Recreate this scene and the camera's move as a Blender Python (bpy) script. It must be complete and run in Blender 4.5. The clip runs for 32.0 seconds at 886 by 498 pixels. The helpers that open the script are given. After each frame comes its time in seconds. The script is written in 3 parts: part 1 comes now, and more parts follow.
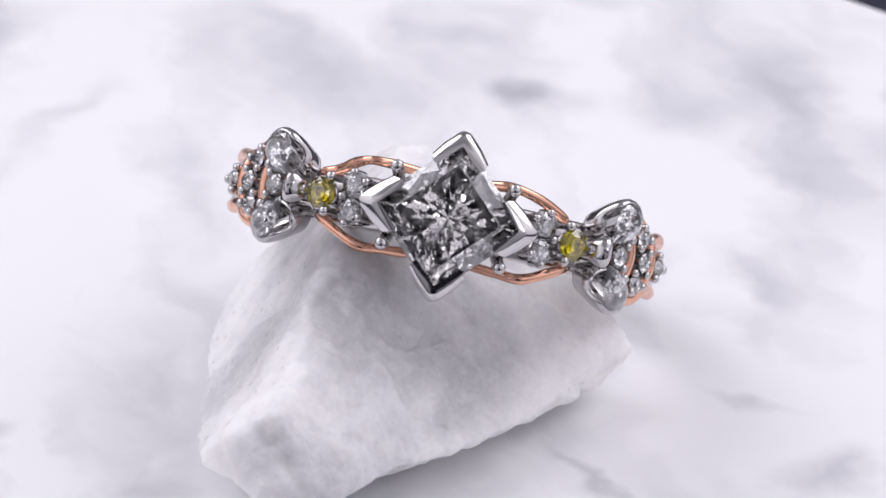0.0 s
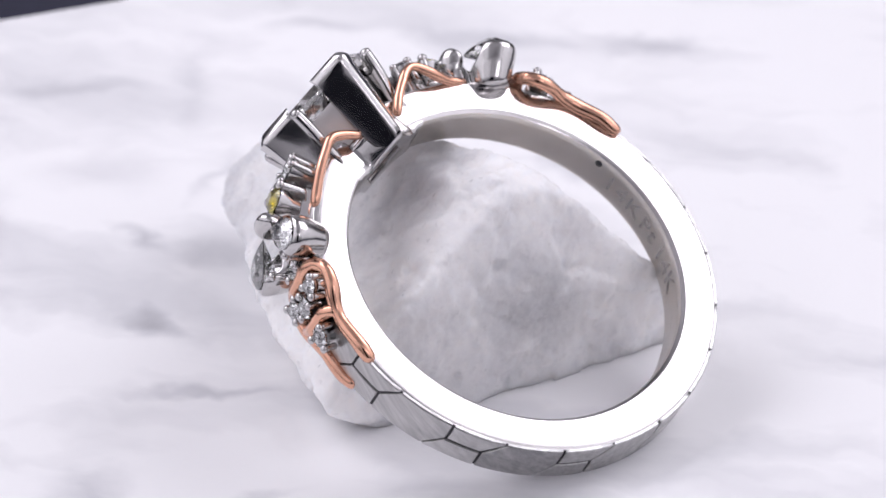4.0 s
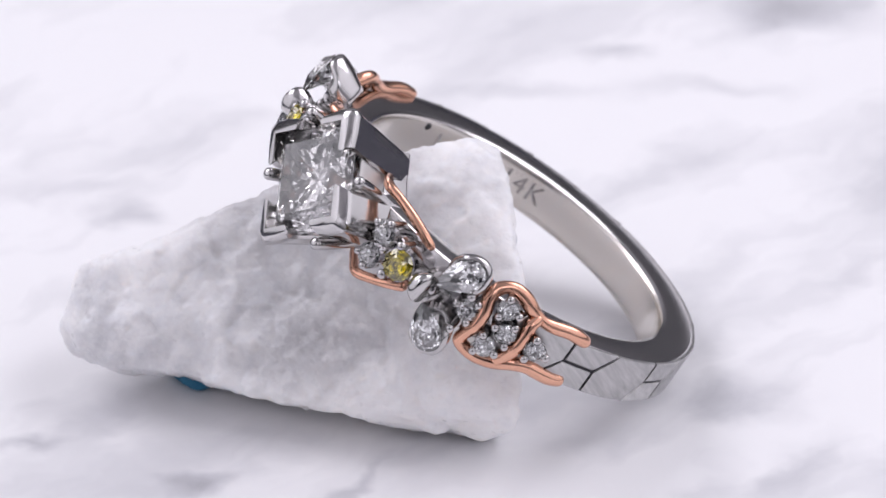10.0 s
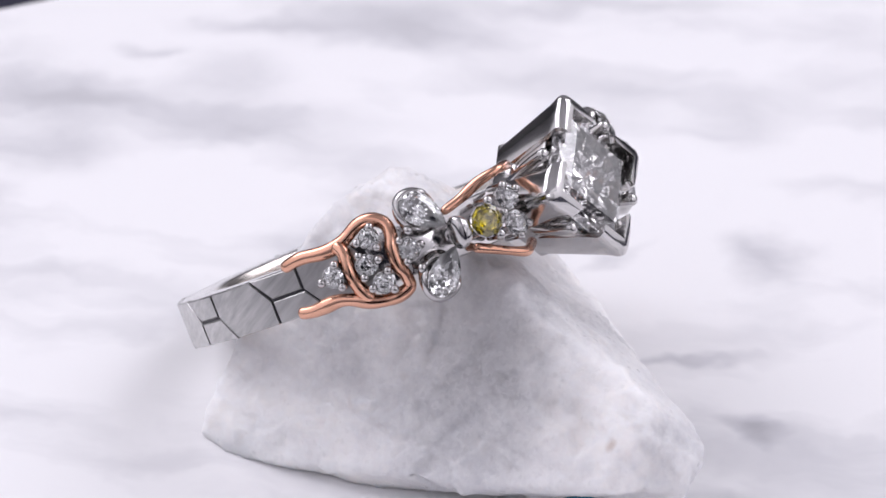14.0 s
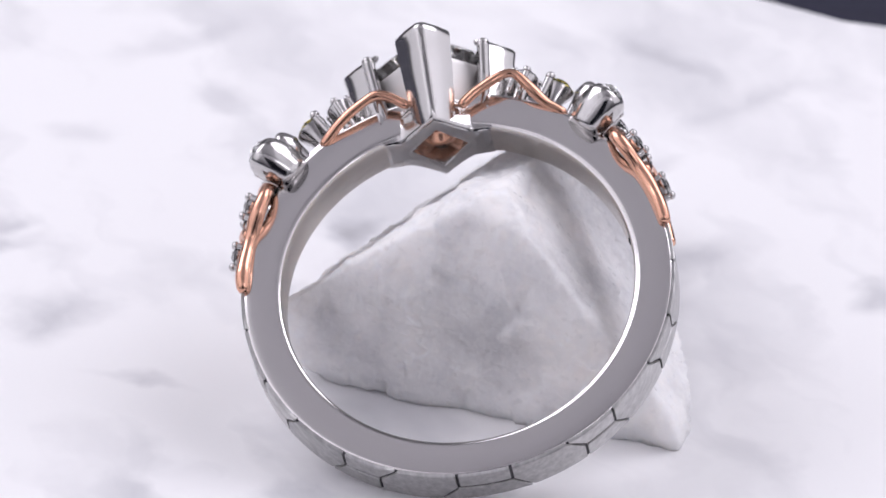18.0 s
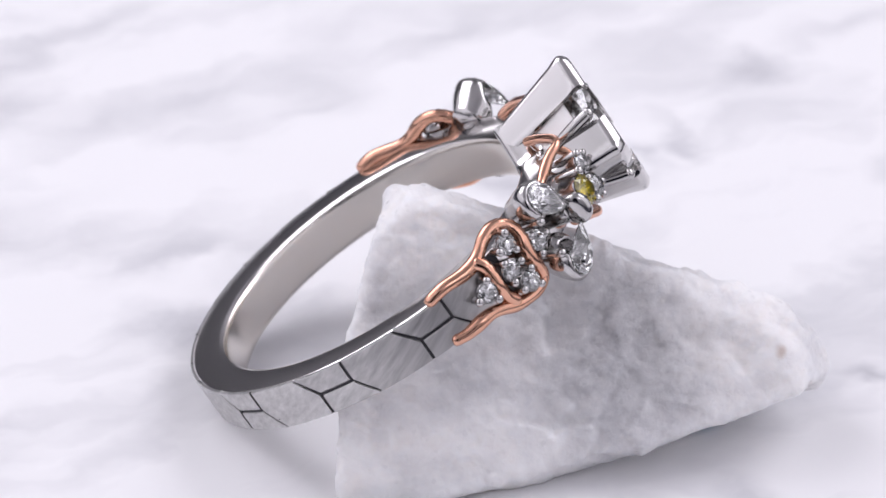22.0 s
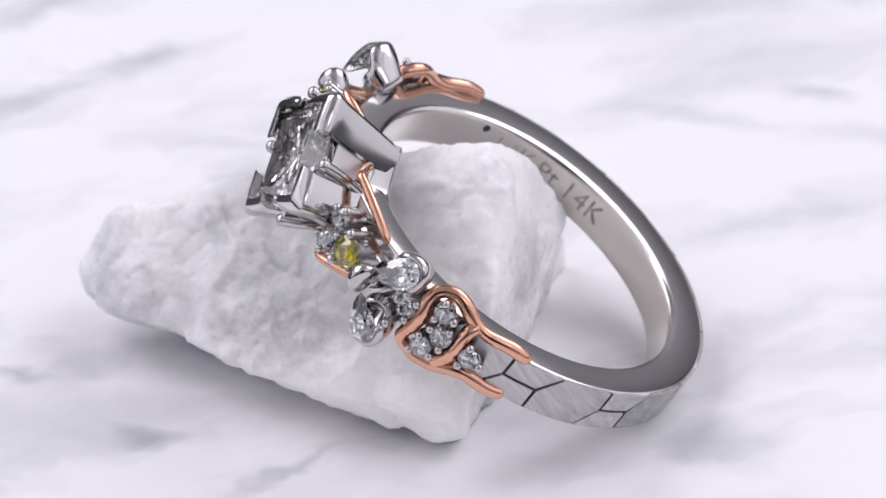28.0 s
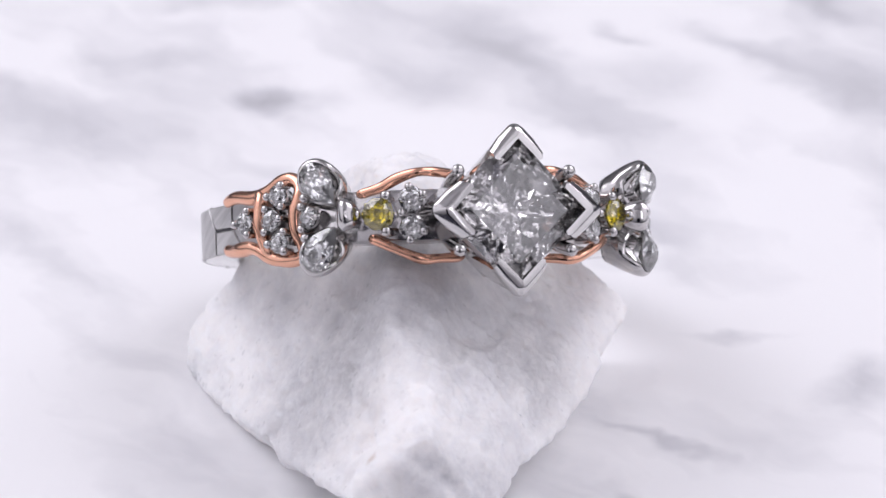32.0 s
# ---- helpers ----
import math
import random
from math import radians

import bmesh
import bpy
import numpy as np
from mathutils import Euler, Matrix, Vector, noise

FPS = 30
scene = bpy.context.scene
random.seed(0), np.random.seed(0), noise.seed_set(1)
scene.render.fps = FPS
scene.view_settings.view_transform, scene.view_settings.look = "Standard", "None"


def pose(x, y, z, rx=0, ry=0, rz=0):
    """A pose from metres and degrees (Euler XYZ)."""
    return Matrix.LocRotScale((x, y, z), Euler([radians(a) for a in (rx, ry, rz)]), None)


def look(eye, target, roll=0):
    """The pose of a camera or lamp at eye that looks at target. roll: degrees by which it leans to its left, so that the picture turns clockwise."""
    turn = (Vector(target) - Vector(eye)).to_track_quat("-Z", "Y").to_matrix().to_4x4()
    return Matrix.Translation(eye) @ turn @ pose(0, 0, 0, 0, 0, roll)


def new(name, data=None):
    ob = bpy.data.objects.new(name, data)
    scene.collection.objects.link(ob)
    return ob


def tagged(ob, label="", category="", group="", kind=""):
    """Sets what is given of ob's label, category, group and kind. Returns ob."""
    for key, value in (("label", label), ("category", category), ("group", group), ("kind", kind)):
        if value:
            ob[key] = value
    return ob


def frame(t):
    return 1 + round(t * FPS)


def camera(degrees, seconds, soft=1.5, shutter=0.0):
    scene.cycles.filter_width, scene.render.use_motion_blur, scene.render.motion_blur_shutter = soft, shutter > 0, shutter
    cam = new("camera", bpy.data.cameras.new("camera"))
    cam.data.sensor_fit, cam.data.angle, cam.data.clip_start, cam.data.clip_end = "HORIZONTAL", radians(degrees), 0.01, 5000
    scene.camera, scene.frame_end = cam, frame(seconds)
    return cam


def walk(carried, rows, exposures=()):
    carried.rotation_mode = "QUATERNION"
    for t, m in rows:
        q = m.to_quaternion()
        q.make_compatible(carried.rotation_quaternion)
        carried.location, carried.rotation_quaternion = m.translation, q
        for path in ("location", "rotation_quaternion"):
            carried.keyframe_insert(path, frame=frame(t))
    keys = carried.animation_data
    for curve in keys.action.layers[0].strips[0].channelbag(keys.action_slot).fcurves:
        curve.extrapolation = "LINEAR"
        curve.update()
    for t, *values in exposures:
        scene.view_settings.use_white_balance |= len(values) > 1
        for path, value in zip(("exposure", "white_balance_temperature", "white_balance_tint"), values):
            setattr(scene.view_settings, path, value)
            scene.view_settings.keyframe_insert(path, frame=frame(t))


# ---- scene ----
MM = 0.001
# turn of the marble slab about its upright axis: seconds, degrees
TURN = (
    (0, 0.0), (0.5, -15.1), (1, -30.0), (1.5, -45.2), (2, -59.9), (2.5, -75.1), (3, -90.3), (3.5, -105.4), (4, -120.6), (4.5, -135.9), (5, -151.1),
    (5.5, -166.2), (5.7, -171.5), (5.85, -174.2), (6, -175.0), (6.15, -174.2), (6.3, -171.6), (6.5, -166.5), (7, -151.4), (7.5, -136.3), (8, -121.1), (8.5, -105.9),
    (9, -90.7), (9.5, -75.5), (10, -60.1), (10.5, -44.9), (11, -29.6), (11.5, -14.0), (12, 1.5), (12.5, 17.0), (13, 32.5), (13.5, 48.0), (14, 63.4),
    (14.5, 78.8), (15, 94.2), (15.5, 109.8), (16, 125.3), (16.5, 140.9), (17, 156.5), (17.5, 172.1), (18, 187.5), (18.3, 195.9), (18.5, 200.6), (18.65, 202.6),
    (18.75, 202.6), (18.85, 201.3), (19, 197.7), (19.5, 182.5), (20, 167.0), (20.5, 151.5), (21, 136.1), (21.5, 120.6), (22, 105.1), (22.5, 89.8), (23, 74.2),
    (23.5, 58.9), (24, 43.8), (24.5, 28.2), (25, 12.5), (25.5, -3.0), (26, -18.4), (26.5, -33.7), (27, -49.1), (27.5, -64.3), (27.8, -73.2), (28, -78.4),
    (28.15, -81.0), (28.3, -81.7), (28.4, -81.1), (28.5, -79.9), (28.75, -73.7), (29, -66.4), (29.5, -51.2), (30, -36.0), (30.5, -20.5), (31, -4.9), (31.5, 10.4), (32, 25.1))

# ---- camera: it stands still before the turning slab ----
cam = camera(7.0, 32.0, soft=1.5)
eye = Vector((0, -0.305, 0.17573))
pitch, yaw = radians(-28.91), radians(0.045)
ahead = Vector((-math.sin(yaw) * math.cos(pitch), math.cos(yaw) * math.cos(pitch), math.sin(pitch)))
cam.data.dof.use_dof, cam.data.dof.focus_distance, cam.data.dof.aperture_fstop = True, 0.342, 105
still = look(eye, eye + ahead, roll=0.561)
walk(cam, [(0, still), (32, still)])

# ---- light: two soft panels inside a pale photo tent, dark room before it ----
world = bpy.data.worlds.new("room")
scene.world = world
world.use_nodes = True
world.node_tree.nodes["Background"].inputs[0].default_value = (0.012, 0.012, 0.018, 1)
world.node_tree.nodes["Background"].inputs[1].default_value = 1.0


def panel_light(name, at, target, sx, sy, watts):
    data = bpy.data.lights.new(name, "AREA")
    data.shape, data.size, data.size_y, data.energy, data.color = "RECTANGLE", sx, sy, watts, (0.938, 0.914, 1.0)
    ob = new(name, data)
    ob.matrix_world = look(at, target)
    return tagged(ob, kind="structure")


panel_light("light_panel_west", (-0.300, 0.195, 0.366), (0, 0, 0.005), 0.34, 0.34, 1.34)
panel_light("light_panel_east", (0.300, 0.195, 0.366), (0, 0, 0.005), 0.34, 0.34, 1.22)
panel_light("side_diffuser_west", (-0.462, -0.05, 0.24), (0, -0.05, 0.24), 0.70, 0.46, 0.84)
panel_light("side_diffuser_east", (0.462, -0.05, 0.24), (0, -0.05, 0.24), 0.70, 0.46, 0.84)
panel_light("roof_diffuser_west", (-0.355, -0.08, 0.512), (-0.10, -0.08, 0.0), 0.66, 0.24, 0.38)
panel_light("roof_diffuser_east", (0.355, -0.08, 0.512), (0.10, -0.08, 0.0), 0.66, 0.24, 0.38)
panel_light("front_diffuser_west", (-0.275, -0.414, 0.25), (-0.10, 0, 0.10), 0.34, 0.46, 0.21)
panel_light("front_diffuser_east", (0.275, -0.414, 0.25), (0.10, 0, 0.10), 0.34, 0.46, 0.14)
panel_light("front_lamp_east", (0.222, -0.408, 0.309), (0.0, 0.0, 0.01), 0.13, 0.13, 0.17)
scene.view_settings.exposure = -0.19


# ---- materials ----
def material(name):
    m = bpy.data.materials.new(name)
    m.use_nodes = True
    return m, m.node_tree.nodes, m.node_tree.links, m.node_tree.nodes["Principled BSDF"]


def noise_node(nodes, links, scale, detail=4.0, rough=0.55, vector=None, warp=0.0):
    n = nodes.new("ShaderNodeTexNoise")
    n.inputs["Scale"].default_value, n.inputs["Detail"].default_value, n.inputs["Roughness"].default_value = scale, detail, rough
    n.inputs["Distortion"].default_value = warp
    if vector is not None:
        links.new(vector, n.inputs["Vector"])
    return n


def ramp_node(nodes, links, fac, stops):
    r = nodes.new("ShaderNodeValToRGB")
    e = r.color_ramp.elements
    while len(e) < len(stops):
        e.new(0.5)
    for el, (p, c) in zip(e, stops):
        el.position, el.color = p, (c if len(c) == 4 else (*c, 1))
    links.new(fac, r.inputs["Fac"])
    return r


def bump_node(nodes, links, height, strength, distance, bsdf):
    b = nodes.new("ShaderNodeBump")
    b.inputs["Strength"].default_value, b.inputs["Distance"].default_value = strength, distance
    links.new(height, b.inputs["Height"])
    links.new(b.outputs["Normal"], bsdf.inputs["Normal"])
    return b


def metal(name, base, rough, rough_to, bump=0.0, scale=900.0, stretch=None):
    m, nodes, links, b = material(name)
    co = nodes.new("ShaderNodeTexCoord").outputs["Object"]
    if stretch:
        mp = nodes.new("ShaderNodeMapping")
        mp.inputs["Scale"].default_value = stretch
        mp.inputs["Rotation"].default_value = (0.6, 0.35, 0.1)
        links.new(co, mp.inputs["Vector"])
        co = mp.outputs["Vector"]
    n = noise_node(nodes, links, scale, 5.0, 0.6, co)
    r = nodes.new("ShaderNodeMapRange")
    r.inputs["To Min"].default_value, r.inputs["To Max"].default_value = rough, rough_to
    links.new(n.outputs["Fac"], r.inputs["Value"])
    links.new(r.outputs["Result"], b.inputs["Roughness"])
    b.inputs["Base Color"].default_value, b.inputs["Metallic"].default_value = (*base, 1), 1.0
    if bump:
        bump_node(nodes, links, n.outputs["Fac"], bump, 0.00004, b)
    return m


def brushed_metal():
    """Streaks run along the hoop's axis; each tile catches the light a little differently."""
    m = metal("brushed_platinum", (0.5, 0.5, 0.5), 0.22, 0.45, 0.8, 900, (1.0, 1.0, 1.0))
    nodes, links = m.node_tree.nodes, m.node_tree.links
    b = nodes["Principled BSDF"]
    co = nodes.new("ShaderNodeTexCoord").outputs["Object"]
    turn = nodes.new("ShaderNodeMapping")
    turn.vector_type = "TEXTURE"
    turn.inputs["Rotation"].default_value = (radians(-58.5), radians(10.1), radians(-5.2))
    turn.inputs["Scale"].default_value = (1.0, 14.0, 1.0)
    links.new(co, turn.inputs["Vector"])
    streak = noise_node(nodes, links, 3200, 3, 0.6, turn.outputs["Vector"])
    info = nodes.new("ShaderNodeObjectInfo")
    add = nodes.new("ShaderNodeMath")
    add.operation = "MULTIPLY_ADD"
    links.new(info.outputs["Random"], add.inputs[0])
    add.inputs[1].default_value = 0.35
    links.new(streak.outputs["Fac"], add.inputs[2])
    c = ramp_node(nodes, links, add.outputs[0], [(0.35, (0.36, 0.355, 0.355)), (1.0, (0.66, 0.65, 0.645))])
    links.new(c.outputs["Color"], b.inputs["Base Color"])
    bump_node(nodes, links, streak.outputs["Fac"], 0.5, 0.00004, b)
    return m


def gem(name, colour, ior, cloud=0.0):
    m, nodes, links, b = material(name)
    b.inputs["Base Color"].default_value = (*colour, 1)
    b.inputs["Roughness"].default_value, b.inputs["IOR"].default_value = 0.0, ior
    b.inputs["Transmission Weight"].default_value = 1.0
    if cloud:
        # fine inclusions scatter a little light
        co = nodes.new("ShaderNodeTexCoord").outputs["Object"]
        n = noise_node(nodes, links, 1700, 4, 0.6, co)
        r = ramp_node(nodes, links, n.outputs["Fac"], [(0.42, (1, 1, 1)), (0.68, (1 - cloud, 1 - cloud, 1 - cloud))])
        links.new(r.outputs["Color"], b.inputs["Transmission Weight"])
    return m


PLATINUM = metal("polished_platinum", (0.56, 0.545, 0.54), 0.09, 0.17, 0.04, 1500)
PRONG_METAL = metal("soft_polished_platinum", (0.61, 0.595, 0.59), 0.09, 0.14, 0.0, 700)
WARM = metal("warm_inner_platinum", (0.67, 0.635, 0.595), 0.2, 0.28, 0.0, 700)
SATIN = metal("satin_platinum", (0.67, 0.65, 0.645), 0.11, 0.17, 0.0, 700)
FROSTED = metal("frosted_platinum", (0.82, 0.80, 0.79), 0.5, 0.6, 0.0, 700)
BRUSHED = brushed_metal()
GROOVE = metal("blackened_groove_metal", (0.07, 0.068, 0.072), 0.35, 0.6, 0.2, 2500)
ROSE = metal("rose_gold", (0.76, 0.425, 0.30), 0.12, 0.26, 0.12, 1300)
DIAMOND = gem("diamond", (1, 0.975, 0.965), 2.42, 0.16)
PEAR_GEM = gem("pear_diamond", (1, 1, 1), 2.4)
MELEE = gem("small_diamond", (1, 1, 1), 2.4)
YELLOW = gem("yellow_diamond", (0.84, 0.68, 0.01), 2.15)


def marble_material():
    m, nodes, links, b = material("white_veined_marble")
    co = nodes.new("ShaderNodeTexCoord").outputs["Object"]
    warp = noise_node(nodes, links, 190, 3.5, 0.5, co)
    sub = nodes.new("ShaderNodeVectorMath")
    sub.operation = "MULTIPLY_ADD"
    links.new(warp.outputs["Color"], sub.inputs[0])
    sub.inputs[1].default_value, sub.inputs[2].default_value = (0.006, 0.006, 0), (-0.003, -0.003, 0)
    add = nodes.new("ShaderNodeVectorMath")
    add.operation = "ADD"
    links.new(co, add.inputs[0]), links.new(sub.outputs[0], add.inputs[1])
    bent = add.outputs[0]
    total = None
    for x, y, long, wide, turn, weight in SPOTS + STREAKS + tuple((x, y, 4.6, 1.3, turn, weight) for x, y, turn, weight in DRIFTS):
        mp = nodes.new("ShaderNodeMapping")
        mp.vector_type = "TEXTURE"
        mp.inputs["Location"].default_value = (x * MM, y * MM, 0)
        mp.inputs["Rotation"].default_value = (0, 0, radians(turn))
        mp.inputs["Scale"].default_value = (long * 1.5 * MM, wide * 1.5 * MM, 1)
        links.new(bent, mp.inputs["Vector"])
        g = nodes.new("ShaderNodeTexGradient")
        g.gradient_type = "SPHERICAL"
        links.new(mp.outputs["Vector"], g.inputs["Vector"])
        soft = nodes.new("ShaderNodeMapRange")
        soft.interpolation_type = "SMOOTHSTEP"
        links.new(g.outputs["Fac"], soft.inputs["Value"])
        k = nodes.new("ShaderNodeMath")
        k.operation = "MULTIPLY_ADD"
        links.new(soft.outputs["Result"], k.inputs[0])
        k.inputs[1].default_value = weight * 0.5
        if total is None:
            k.inputs[2].default_value = 0.0
        else:
            links.new(total, k.inputs[2])
        total = k.outputs[0]
    # broad clouds and thin drifting veins
    mp = nodes.new("ShaderNodeMapping")
    mp.vector_type = "TEXTURE"
    mp.inputs["Rotation"].default_value, mp.inputs["Scale"].default_value = (0, 0, radians(106)), (1.7, 0.72, 1.0)
    links.new(bent, mp.inputs["Vector"])
    cloud = noise_node(nodes, links, 75, 4.5, 0.52, mp.outputs["Vector"], 0.1)
    cl = ramp_node(nodes, links, cloud.outputs["Fac"], [(0.47, (0, 0, 0)), (0.74, (1, 1, 1))])
    grain = noise_node(nodes, links, 420, 5, 0.65, mp.outputs["Vector"], 0.3)
    gm = nodes.new("ShaderNodeMath")
    gm.operation = "MULTIPLY_ADD"
    links.new(grain.outputs["Fac"], gm.inputs[0])
    gm.inputs[1].default_value, gm.inputs[2].default_value = 1.0, 0.5
    br = nodes.new("ShaderNodeMath")
    br.operation = "MULTIPLY"
    links.new(total, br.inputs[0]), links.new(gm.outputs[0], br.inputs[1])
    sm = nodes.new("ShaderNodeMath")
    sm.operation = "MULTIPLY_ADD"
    links.new(cl.outputs["Color"], sm.inputs[0])
    sm.inputs[1].default_value = 0.43
    links.new(br.outputs[0], sm.inputs[2])
    col = ramp_node(nodes, links, sm.outputs[0], [(0.0, (0.90, 0.895, 0.905)), (0.35, (0.66, 0.66, 0.685)), (1.0, (0.26, 0.26, 0.285))])
    links.new(col.outputs["Color"], b.inputs["Base Color"])
    b.inputs["Roughness"].default_value = 0.42
    fine = noise_node(nodes, links, 2600, 3, 0.5, co)
    bump_node(nodes, links, fine.outputs["Fac"], 0.06, 0.00005, b)
    return m


# soft grey spots of the marble: x, y, length, width (mm), turn, strength
SPOTS = (
    (12.3, 28.8, 3.8, 2.8, -30, 0.5), (18.6, -7.8, 2.6, 2.6, 0, 0.8), (-13.5, -10.6, 1.9, 2.0, 0, 0.55), (-22.2, -5.4, 1.7, 1.4, 60, 0.6), (2.6, -15.3, 1.5, 1.1, 60, 1.0),
    (8.0, 11.2, 3.4, 2.2, 60, 0.75), (-9.1, -26.6, 3.6, 2.3, 121, 0.35), (23.2, 24.0, 3.2, 3.0, -60, 0.45), (31.2, -1.6, 3.0, 3.0, -63, 0.4), (7.5, -30.3, 1.7, 1.5, 0, 0.5),
    (-9.8, -34.3, 2.3, 2.9, 0, 0.35), (15.5, -27.7, 1.9, 1.5, 0, 0.35), (20.3, -15.9, 1.3, 1.1, 0, 0.6), (28.2, -23.9, 2.3, 1.9, 13, 0.7), (18.1, 28.7, 6.0, 3.2, -68, 0.40))
# and of its longer streaks
STREAKS = (
    (4.6, 29.1, 2.8, 1.6, -20, 0.95), (14.8, -1.4, 2.8, 0.6, -20, 0.5), (-26.0, 24.9, 2.2, 1.1, 60, 0.7), (-25.3, 35.8, 5.0, 2.0, 60, 0.75), (-4.3, -20.7, 1.7, 0.8, 60, 0.8),
    (-28.8, -24.6, 3.0, 1.1, 121, 0.6), (-36.1, -8.7, 2.8, 1.4, 121, 0.5), (-4.8, -16.6, 3.4, 1.3, 121, 0.4), (24.4, 29.2, 1.9, 0.9, -55, 0.6), (19.5, 20.1, 6.0, 2.6, -63, 0.42),
    (7.1, -9.1, 3.8, 0.6, -52, 0.6), (31.6, 18.4, 6.0, 2.2, -63, 0.38), (21.7, -17.8, 2.6, 0.9, 13, 0.6), (-4.2, -32.4, 2.8, 1.3, 13, 0.4), (-11.9, -20.6, 3.0, 0.7, 13, 0.45))

# and of its faint drifts: x, y, turn, strength
DRIFTS = (
    (38.9, 12.2, -60, 0.45), (41.8, 7.3, -60, 0.4), (31.9, -29.9, -63, 0.4), (34.6, 29.5, -63, 0.5), (29.7, 25.8, -63, 0.4), (34.9, -8.3, -63, 0.35), (27.7, -11.0, -66, 0.35), (0.5, 21.9, 110, 0.3),
    (-20.1, 27.3, 60, 0.4), (-43.7, -12.6, 121, 0.45), (9.5, -37.5, 30, 0.35), (-15.8, -32.6, 121, 0.4), (-20.9, -27.8, 30, 0.4), (15.9, 5.1, -40, 0.3), (-0.8, -27.9, 30, 0.3),
    (-0.2, 36.9, -20, 0.4), (6.1, 42.0, -20, 0.45), (15.2, 9.7, -60, 0.3), (-32.3, -17.8, 110, 0.5), (-24.7, 18.5, 60, 0.45), (-26.0, -7.2, 70, 0.35))


def rock_material():
    m, nodes, links, b = material("rough_white_marble_stone")
    co = nodes.new("ShaderNodeTexCoord").outputs["Object"]
    big = noise_node(nodes, links, 105, 6, 0.58, co, 0.3)
    col = ramp_node(nodes, links, big.outputs["Fac"], [(0.28, (0.56, 0.56, 0.58)), (0.42, (0.74, 0.735, 0.745)), (0.54, (0.89, 0.88, 0.88)), (0.72, (0.91, 0.875, 0.85))])
    tint = col.outputs["Color"]
    drift = noise_node(nodes, links, 260, 4, 0.6, co)
    bent = nodes.new("ShaderNodeVectorMath")
    bent.operation = "MULTIPLY_ADD"
    links.new(drift.outputs["Color"], bent.inputs[0]), links.new(co, bent.inputs[2])
    bent.inputs[1].default_value = (0.004, 0.004, 0.004)
    # dull grey patches on the back; before the head they also paint ring shade
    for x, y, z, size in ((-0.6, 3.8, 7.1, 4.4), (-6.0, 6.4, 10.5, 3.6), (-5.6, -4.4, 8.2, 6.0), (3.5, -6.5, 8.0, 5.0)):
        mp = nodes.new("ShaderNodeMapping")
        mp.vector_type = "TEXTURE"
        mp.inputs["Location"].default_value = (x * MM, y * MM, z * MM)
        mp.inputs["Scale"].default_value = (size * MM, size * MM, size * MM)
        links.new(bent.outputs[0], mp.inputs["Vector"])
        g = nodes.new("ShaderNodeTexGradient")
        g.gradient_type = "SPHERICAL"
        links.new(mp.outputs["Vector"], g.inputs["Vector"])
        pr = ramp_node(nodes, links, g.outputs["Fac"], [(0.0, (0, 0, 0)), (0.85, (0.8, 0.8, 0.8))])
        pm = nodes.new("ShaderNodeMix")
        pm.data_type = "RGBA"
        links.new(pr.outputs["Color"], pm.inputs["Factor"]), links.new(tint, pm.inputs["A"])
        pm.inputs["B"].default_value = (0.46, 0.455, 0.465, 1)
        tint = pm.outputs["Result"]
    # crystal grains, each with its own tone and tilt
    cell = nodes.new("ShaderNodeTexVoronoi")
    cell.inputs["Scale"].default_value = 4800
    links.new(co, cell.inputs["Vector"])
    tone = nodes.new("ShaderNodeSeparateColor")
    links.new(cell.outputs["Color"], tone.inputs["Color"])
    grain = noise_node(nodes, links, 900, 6, 0.7, co)
    gsum = nodes.new("ShaderNodeMath")
    gsum.operation = "MULTIPLY_ADD"
    links.new(tone.outputs["Green"], gsum.inputs[0])
    gsum.inputs[1].default_value = 0.3
    links.new(grain.outputs["Fac"], gsum.inputs[2])
    gr = ramp_node(nodes, links, gsum.outputs[0], [(0.40, (0.38, 0.38, 0.39)), (0.95, (0.62, 0.62, 0.62))])
    mix = nodes.new("ShaderNodeMix")
    mix.data_type, mix.blend_type = "RGBA", "OVERLAY"
    mix.inputs["Factor"].default_value = 0.62
    links.new(tint, mix.inputs["A"]), links.new(gr.outputs["Color"], mix.inputs["B"])
    # single rusty and dark specks: x, y, z, size (mm)
    tint = mix.outputs["Result"]
    for x, y, z, size, shade in ((-10.1, -13.5, 5.6, 0.34, (0.60, 0.51, 0.45)), (-0.1, 2.9, 8.35, 0.26, (0.10, 0.09, 0.09)), (-1.4, 3.5, 8.9, 0.36, (0.22, 0.13, 0.10)),
                                 (-3.1, 4.4, 8.3, 0.24, (0.12, 0.10, 0.10)), (6.6, -0.4, 4.4, 0.24, (0.12, 0.11, 0.11)), (-4.3, -11.6, 8.9, 0.45, (0.36, 0.30, 0.24))):
        mp = nodes.new("ShaderNodeMapping")
        mp.vector_type = "TEXTURE"
        mp.inputs["Location"].default_value = (x * MM, y * MM, z * MM)
        mp.inputs["Scale"].default_value = (size * MM, size * MM, size * 2 * MM)
        near = nodes.new("ShaderNodeVectorMath")
        near.operation = "MULTIPLY_ADD"
        links.new(grain.outputs["Color"], near.inputs[0]), links.new(co, near.inputs[2])
        near.inputs[1].default_value = (0.0003, 0.0003, 0.0003)
        links.new(near.outputs[0], mp.inputs["Vector"])
        g = nodes.new("ShaderNodeTexGradient")
        g.gradient_type = "SPHERICAL"
        links.new(mp.outputs["Vector"], g.inputs["Vector"])
        pr = ramp_node(nodes, links, g.outputs["Fac"], [(0.0, (0, 0, 0)), (0.7, (0.7, 0.7, 0.7))])
